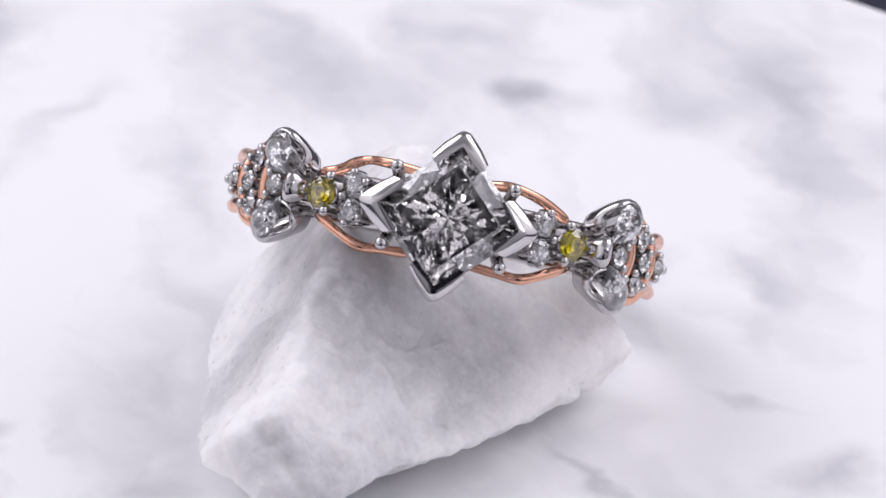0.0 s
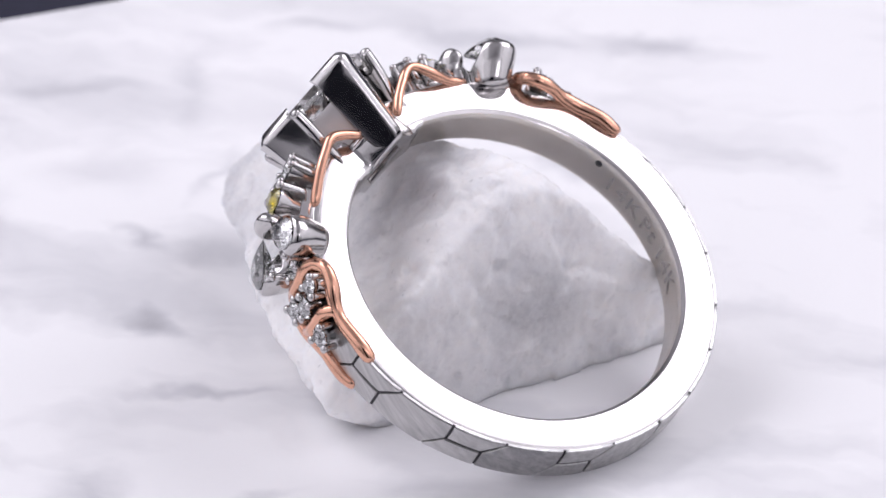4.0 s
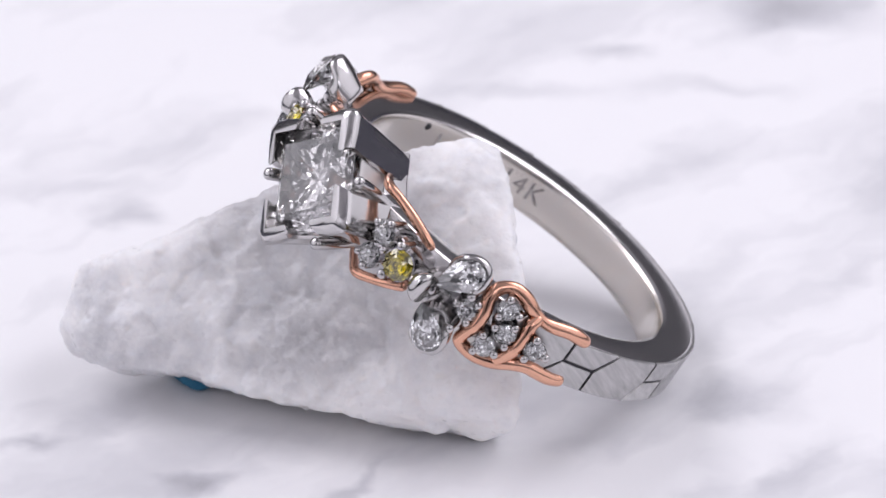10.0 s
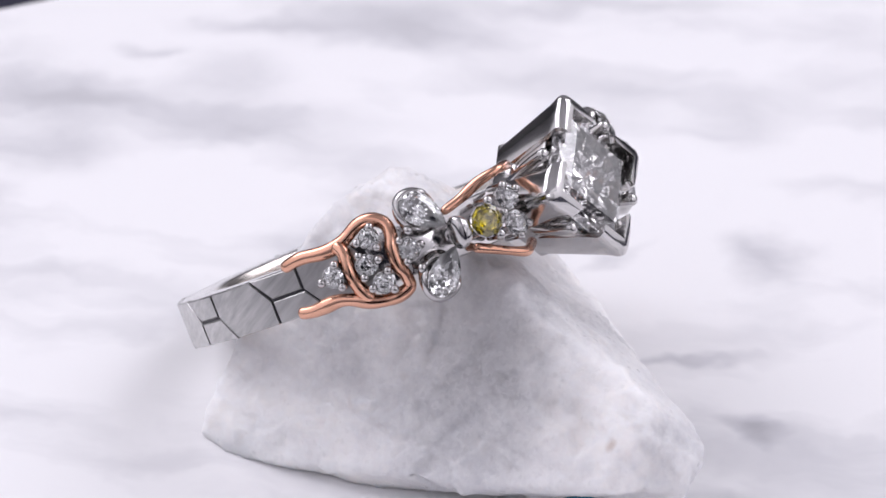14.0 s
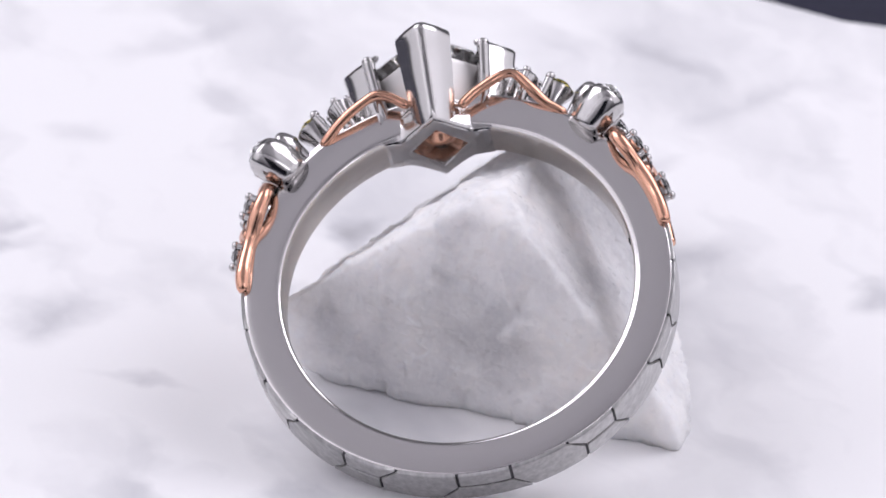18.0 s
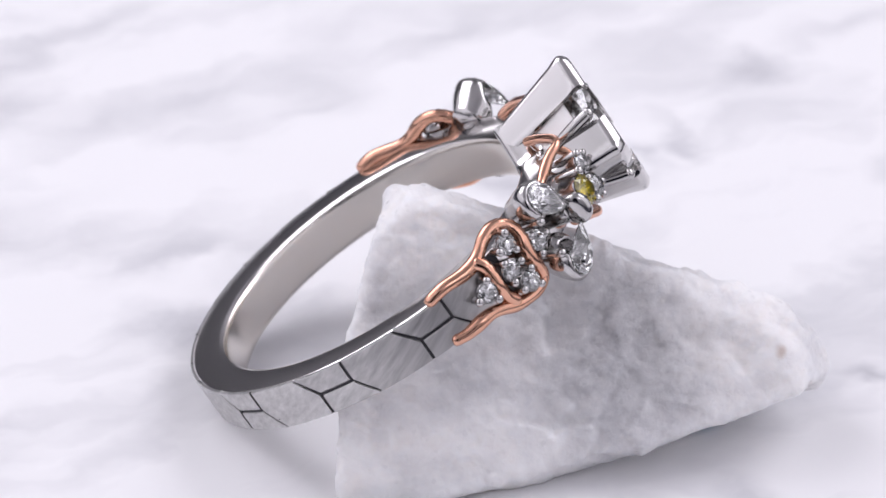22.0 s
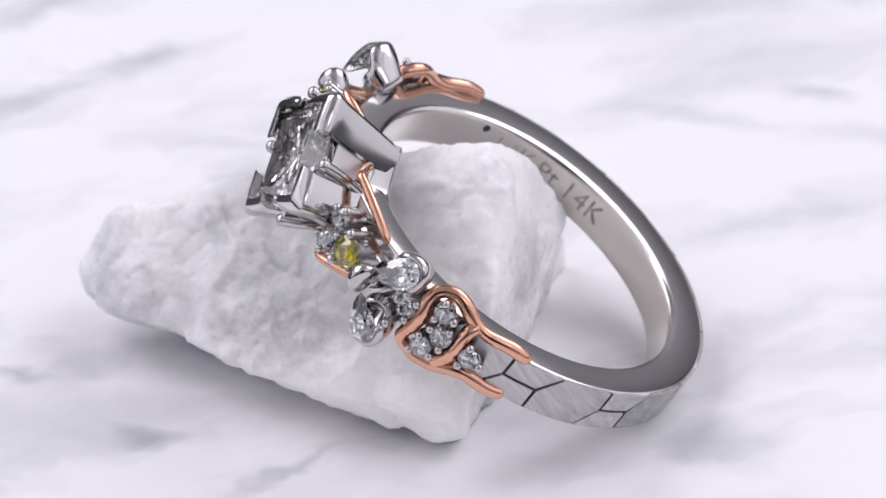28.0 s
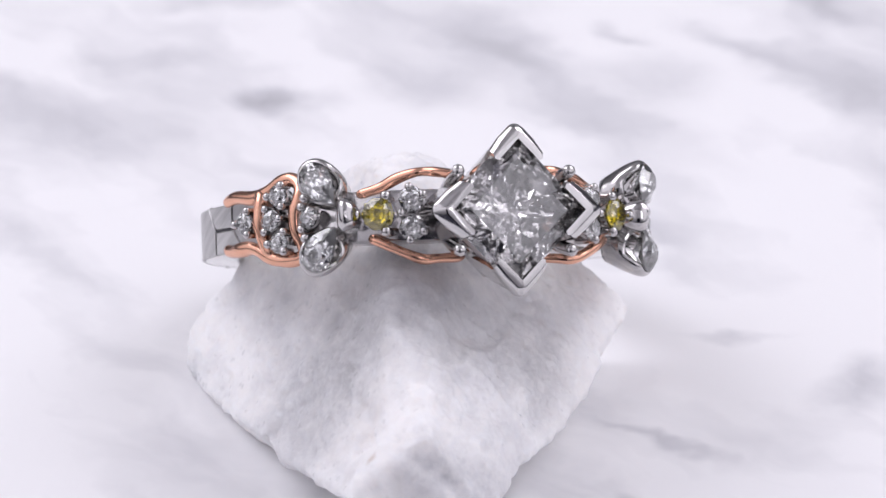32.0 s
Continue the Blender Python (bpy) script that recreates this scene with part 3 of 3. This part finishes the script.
def corner_prong(turn, extra):
    """V-shaped claw at one corner of the centre stone."""
    a = radians(turn)
    d, e = Vector((math.cos(a), math.sin(a), 0)), Vector((-math.sin(a), math.cos(a), 0))
    arm1, arm2 = (e - d).normalized(), (-e - d).normalized()
    rings = []
    foot = ((9.2, 3.86, 1.55, 0.5, 0.3, 0), (9.5, 3.90, 1.62, 0.5, 0.32, 0), (10.2, 3.97, 1.70, 0.5, 0.34, 0)) if extra else ((8.25, 2.80, 1.45, 0.5, 0.3, 0), (8.6, 2.93, 1.52, 0.55, 0.32, 0), (9.6, 3.25, 1.66, 0.5, 0.34, 0))
    mid = ((11.0, 4.04, 1.82, 0.46, 0.36, 0), (12.0, 4.13, 1.92, 0.44, 0.38, 0)) if extra else ((11.0, 3.70, 1.82, 0.46, 0.36, 0), (12.0, 4.02, 1.92, 0.44, 0.38, 0))
    top = ((12.45, 4.24, 1.98, 0.58, 0.42, 0), (12.64, 4.27, 2.0, 0.62, 0.42, 0), (12.79, 4.22, 1.98, 0.60, 0.42, 0.02), (12.93, 4.09, 1.92, 0.52, 0.40, 0.03), (13.03, 3.94, 1.84, 0.43, 0.36, 0.03), (13.07, 3.82, 1.78, 0.34, 0.33, 0.02))
    for z, c, long, w, ch, slope in foot + mid + top:
        c += (0.17 if z < 12.7 else 0.10 if z < 12.85 else 0.0) if extra else 0.0
        o = d * c
        long += extra * (1 if z < 11.5 else 0.35 if z < 12.5 else 0.0)
        up, low = Vector((0, 0, z)), Vector((0, 0, z - slope))
        i1, i2 = (d * -1 - e).normalized() * w, (d * -1 + e).normalized() * w
        b1, b2 = i1 * (-0.004 / w), i2 * (-0.004 / w)
        rings.append([o + arm1 * long + i1 * 0.18 + low, o + arm1 * (long * 0.62) + b1 + low, *[o + arm1 * (ch * (1 - t) ** 1.6) + arm2 * (ch * t ** 1.6) + low for t in (0, 0.2, 0.4, 0.6, 0.8, 1)], o + arm2 * (long * 0.62) + b2 + low, o + arm2 * long + i2 * 0.18 + low,
                      o + arm2 * (long + 0.1) + i2 * 0.5 + up, o + arm2 * long + i2 + up, o - d * (w * 1.414) + up, o + arm1 * long + i1 + up, o + arm1 * (long + 0.1) + i1 * 0.5 + up])
    bm = bmesh.new()
    loft(bm, rings)
    return rpart("corner_prong", bm, PRONG_METAL, label="V-shaped polished corner prong")


def head():
    square_stone()
    for turn in (0, 90, 180, 270):
        sharpen(corner_prong(turn, 0.32 if turn in (0, 180) else 0.0), 40)
    for sx in (-1, 1):
        for sn in (-1, 1):
            bm = bmesh.new()
            tube(bm, [(sx * 2.42, sn * 0.9, 9.4), (sx * 2.52, sn * 1.15, 10.1), (sx * 2.64, sn * 1.45, 10.9), (sx * 2.74, sn * 1.7, 11.7), (sx * 2.82, sn * 1.86, 12.4)], 0.31, 14, up=Vector((0, 1, 0)), ends=1.0)
            ball(bm, Vector((sx * 2.82, sn * 1.86, 12.4)), 0.315, 0.8)
            rpart("post_prong", bm, PLATINUM)
    # plate under the stone: the hoop widens to a pointed diamond with a diamond-shaped hole
    outer, hole = [], []
    for qx, qy in ((1, 1), (-1, 1), (-1, -1), (1, -1)):
        steps = [i / 12 for i in range(12)]
        for q in steps if qx * qy > 0 else [1 - i for i in steps]:
            if q < 0.25:
                x, y = 2.7, 1.2 * q / 0.25
            else:
                x = 2.7 * (1 - q) / 0.75
                y = 1.2 + 1.64 * max(0.0, 1 - x / 1.8) ** 1.2
            outer.append((qx * x, qy * y))
            hole.append((qx * 1.36 * (1 - q), qy * 1.74 * q))
    bm = bmesh.new()
    rings = []
    for mix, size, z in ((0, 0.97, 9.7), (0, 0.99, 9.0), (0, 1.0, 8.36), (0, 0.985, 8.24), (0.05, 0.97, 8.16), (0.2, 1.0, 8.10), (0.8, 1.0, 8.06), (0.95, 1.0, 8.07), (1, 1.0, 8.12), (1, 0.98, 8.3), (1, 0.96, 9.2)):
        rings.append([Vector(((a[0] * (1 - mix) + h[0] * mix) * size, (a[1] * (1 - mix) + h[1] * mix) * size, z - 0.016 * a[0] ** 2 * (1 - mix))) for a, h in zip(outer, hole)])
    loft(bm, rings, caps=False)
    sharpen(rpart("gallery_base", bm, PLATINUM, label="pointed platinum plate under the stone"), 35)
    bm = bmesh.new()
    rows = [[Vector((r * math.cos(t), r * math.sin(t), z)) for t in (2 * math.pi * k / 24 for k in range(24))] for r, z in ((1.45, 9.1), (1.15, 8.85), (0.75, 8.66), (0.48, 8.72), (0.42, 9.1), (0.06, 9.15))]
    loft(bm, rows, caps=False)
    rpart("gallery_lining", bm, ROSE, label="rose gold lining")
    # tapering basket wall under the stone
    bm = bmesh.new()
    rings = []
    for d, z in ((2.55, 9.2), (2.9, 10.0), (3.42, 11.35), (3.50, 11.58), (3.49, 11.64), (3.42, 11.66), (3.34, 11.6), (3.25, 11.35), (2.75, 10.0), (2.4, 9.2)):
        rings.append([Vector((d * x, d * y, z)) for x, y in ((0.9, 0.1), (0.5, 0.5), (0.1, 0.9), (-0.1, 0.9), (-0.5, 0.5), (-0.9, 0.1), (-0.9, -0.1), (-0.5, -0.5), (-0.1, -0.9), (0.1, -0.9), (0.5, -0.5), (0.9, -0.1))])
    loft(bm, rings, caps=False)
    sharpen(rpart("basket_wall", bm, FROSTED, label="satin platinum wall under the stone"), 30)
    # cross bars that carry the stone
    for turn in (45, 135, 225, 315):
        a = radians(turn)
        bm = bmesh.new()
        d = Vector((math.cos(a), math.sin(a), 0))
        e = Vector((-math.sin(a), math.cos(a), 0))
        tube(bm, [d * 1.75 - e * 0.7 + Vector((0, 0, 9.4)), d * 1.75 + Vector((0, 0, 9.35)), d * 1.75 + e * 0.7 + Vector((0, 0, 9.4))], 0.3, 8)
        rpart("gallery_bar", bm, SATIN)


head()


def pear_outline(a, b, count=28):
    out = []
    for k in range(count):
        t = 2 * math.pi * k / count
        out.append((a * math.cos(t), b * math.sin(t) * abs(math.sin(t / 2)) ** 0.8))
    return out


def pear(s, sn):
    """A pear gem in an open rounded cup; s: side of the ring, sn: edge of the band."""
    ang, n, r = 44.2, 1.5 * sn, 11.72
    out, tan = axes(s * ang)
    tan = tan * s
    out = (out + Vector((0, 0.12 * sn, 0))).normalized()
    point = (tan * -0.75 + Vector((0, -0.92 * sn, 0))).normalized()
    point = (point - out * point.dot(out)).normalized()
    side = out.cross(point)
    c = at(s * ang, n, r)
    outline = pear_outline(1.16, 0.86)
    # cup: a smooth bulb on a neck, its thick lip rising round the blunt end and falling away at the point
    bm = bmesh.new()
    rings = []
    foot = at(s * 44.0, 1.12 * sn, 9.95)
    back = point * -0.16
    shell = [(math.cos(t) * 1.02 - 0.12, math.sin(t) * (0.90 + 0.05 * math.cos(t))) for t in (2 * math.pi * k / 32 for k in range(32))]
    for mix, size, h in ((0.0, 0.86, 0), (0.15, 0.92, 0), (0.28, 0.98, 0), (0.4, 1.03, 0), (0.52, 1.08, 0), (0.65, 1.12, 0), (0.78, 1.14, 0), (0.9, 1.15, 0), (1.0, 1.13, 0.04), (1.0, 1.07, 0.18), (1.0, 0.99, 0.27),
                         (1.0, 0.92, 0.29), (1.0, 0.85, 0.26), (1.0, 0.81, 0.16), (1.0, 0.78, 0.0), (1.0, 0.66, -0.35), (1.0, 0.3, -0.6)):
        base = foot.lerp(c, mix) + back * mix
        ring = []
        for x, y in shell:
            f = min(1.0, max(0.0, (x + 0.30) / 0.8))
            fall = f * f * (3 - 2 * f)
            ring.append(base + point * (x * size) + side * (y * size) + out * (h - 0.8 * fall * mix ** 2))
        rings.append(ring)
    loft(bm, rings)
    cup = rpart("petal_cup", bm, PLATINUM, label="rounded open platinum petal cup")
    # gem
    bm = bmesh.new()
    cut_gem(bm, c + out * 0.36, point, side, out, [(x * 1.08 + 0.08, y * 1.12) for x, y in outline[::2]], 0.5, 0.32, 0.8, 4, 0.07, 11 + s + 3 * sn, -0.22)
    rpart("pear_diamond", bm, PEAR_GEM, cup, "pear-cut diamond", smooth=False)
    # one bead holds the inner side
    bm = bmesh.new()
    b = at(s * 48.5, 0.95 * sn, 11.72)
    tube(bm, [b - out * 1.2, b - out * 0.5, b], 0.19, 10, up=tan, ends=0.9)
    ball(bm, b + out * 0.05, 0.24, 0.9, out)
    rpart("bead_prong", bm, PLATINUM, cup)


def petal_tip(s):
    out, tan = axes(s * 38.2)
    tan = tan * s
    c = at(s * 38.2, 0, 11.85)
    bm = bmesh.new()
    bmesh.ops.create_uvsphere(bm, u_segments=28, v_segments=16, radius=1.0)
    for v in bm.verts:
        x, y, z = v.co
        t = 0.55 * x + 0.30 * (1 - y * y) - 0.1           # bowed towards the centre stone
        ridge = 0.10 * max(0.0, 1 - abs(y) * 2.2) * (1 if x > 0 else 0)
        v.co = c + tan * -(t - ridge) + Vector((0, 1.02 * y * (0.75 + 0.25 * z), 0)) + out * (0.86 * z + 0.10)
    ob = rpart("petal_tip", bm, PLATINUM, label="folded polished petal tip")
    bm = bmesh.new()
    tube(bm, [at(s * 39, 0, 10.1), at(s * 39, 0, 11.2), at(s * 38.5, 0, 11.7)], 0.5, 12, up=tan, ends=0.9)
    rpart("petal_stem", bm, PLATINUM)
    return ob


def wire(points, radius, s, name="rose_wire", flat=1.0):
    bm = bmesh.new()
    mid = points[len(points) // 2]
    tube(bm, [Vector((s * p[0], p[1], p[2])) for p in points], radius, 14, flat, up=Vector((mid[0] * s, 0.3, mid[2])).normalized(), uneven=0.22)
    return rpart(name, bm, ROSE, label="rose gold wire")


def curl(points):
    return [tuple(at(a, n, r)) for a, n, r in points]


def shoulder(s):
    # yellow gem and the pair of small ones beside the head
    round_stone(s * 30.6, 0.0, 11.95, 0.80, YELLOW, "yellow_diamond", "round vivid yellow diamond", [(-0.38 * s, 0.84), (-0.38 * s, -0.84), (1.06 * s, 0.0)], 1.6, 0.23)
    for sn in (-1, 1):
        beads = [(0.1 * s, 0.58 * sn), (-0.55 * s, 0.2 * sn)] + ([(0.5 * s, -0.64)] if sn > 0 else [])
        round_stone(s * 23.0, 0.66 * sn, 11.8, 0.62, MELEE, "small_diamond", "small round diamond", beads, 1.5, 0.19)
    petal_tip(s)
    for sn in (-1, 1):
        pear(s, sn)
    # small gems between the curls, each held by three beads
    for ang, n, beads in ((49.5, 0.06, [(0.30, 0.54), (-0.57, 0.02), (0.30, -0.52)]), (57.8, 1.2, [(-0.22, 0.5), (0.60, 0.0), (-0.22, -0.5)]),
                          (60.6, 0.07, [(0.2, 0.54), (-0.62, 0.06), (0.28, -0.52)]), (58.0, -0.98, [(-0.34, 0.48), (0.6, -0.06), (-0.34, -0.45)]),
                          (69.3, 0.09, [(-0.27, 0.53), (0.6, -0.05), (-0.27, -0.57)])):
        round_stone(s * ang, n, 11.12, 0.54, MELEE, "small_diamond", "small round diamond", [(b * s, m) for b, m in beads], 0.75, 0.2)
    # one rose gold wire curls round the gems and ends in two tails, a shorter one crosses it
    wire(curl([(83, 1.24, 10.3), (77, 1.42, 10.34), (70, 1.3, 10.36), (65, 1.46, 10.36), (60.0, 1.92, 10.34), (56.0, 2.0, 10.4), (52.9, 1.62, 10.6), (52.4, 1.05, 10.85), (53.4, 0.36, 10.95),
                (53.4, -0.45, 10.9), (52.4, -1.08, 10.7), (52.6, -1.62, 10.5), (57, -1.84, 10.42), (62, -1.7, 10.42), (67.2, -1.26, 10.45), (71.6, -1.06, 10.42), (78.5, -1.12, 10.38), (83, -1.0, 10.3)]), 0.345, s, "curled_wire")
    wire(curl([(66.8, 1.45, 10.4), (65.2, 1.0, 10.7), (65.2, 0.4, 10.85), (65.2, -0.2, 10.85), (64.4, -0.9, 10.65), (62.6, -1.6, 10.42)]), 0.345, s, "curled_wire")
    # rose gold loops beside the head
    wire([(6.0, -1.0, 8.95), (5.2, -1.5, 9.6), (3.95, -2.08, 10.15), (2.9, -2.05, 9.85), (1.3, -1.9, 9.0)], 0.25, s, "looped_wire")
    if s > 0:
        wire([(5.6, 1.1, 8.6), (4.4, 1.7, 9.5), (3.3, 2.0, 10.1), (2.6, 2.05, 10.35), (1.9, 2.0, 10.1), (1.15, 1.9, 9.55)], 0.25, s, "looped_wire")
    else:
        wire([(6.3, 1.05, 8.2), (5.4, 1.35, 8.85), (4.75, 1.75, 9.6), (4.2, 1.95, 10.3), (3.65, 2.0, 10.4), (2.9, 2.0, 10.1), (2.05, 1.95, 9.65), (1.3, 1.85, 9.1)], 0.25, s, "looped_wire")
    # platinum rail that carries the gems
    bm = bmesh.new()
    rows = []
    for k in range(13):
        a = s * (9 + 27 * k / 12)
        w = 0.55 + 0.25 * math.sin(k / 12 * math.pi)
        rows.append([at(a, -w, 10.2), at(a, -w * 0.8, 10.75), at(a, w * 0.8, 10.75), at(a, w, 10.2)])
    loft(bm, rows)
    sharpen(rpart("gem_rail", bm, SATIN))


for side_sign in (-1, 1):
    shoulder(side_sign)


# ---- marks inside the hoop ----
def inner_text(words, first, height, n0, spread, mat=INK):
    data = bpy.data.curves.new("letters", "FONT")
    data.body, data.size, data.extrude = words, height * 1.4, 0.02
    data.space_character = spread
    tmp = new("letters", data)
    me = bpy.data.meshes.new_from_object(tmp.evaluated_get(bpy.context.evaluated_depsgraph_get()))
    bpy.data.objects.remove(tmp)
    bm = bmesh.new()
    bm.from_mesh(me)
    bmesh.ops.subdivide_edges(bm, edges=[e for e in bm.edges if e.calc_length() > 0.25], cuts=2)
    for v in bm.verts:
        x, y, z = v.co
        v.co = at(first - math.degrees(x / INNER), y + n0, INNER - 0.012 - (0.01 if z > 0 else -0.02))
    rpart("engraving", bm, mat, BAND, "engraved grey letters", smooth=False)


inner_text("14K", -88.5, 1.0, -0.35, 1.1, FAINT)
inner_text("Pt", -106.8, 1.0, -0.35, 1.1)
inner_text("14K", -117.8, 1.0, -0.35, 1.1)
bm = bmesh.new()
ball(bm, at(-83.9, 0.72, INNER + 0.01), 0.21, 0.3, axes(-83.9)[0])
rpart("drilled_mark", bm, PIT, BAND, "small dark round mark")


# ---- what turns ----
def motions():
    for thing in (SLAB, STONE, PUTTY_LUMP, RING):
        walk(thing, [(t, pose(0, 0, 0, 0, 0, a)) for t, a in TURN])


motions()
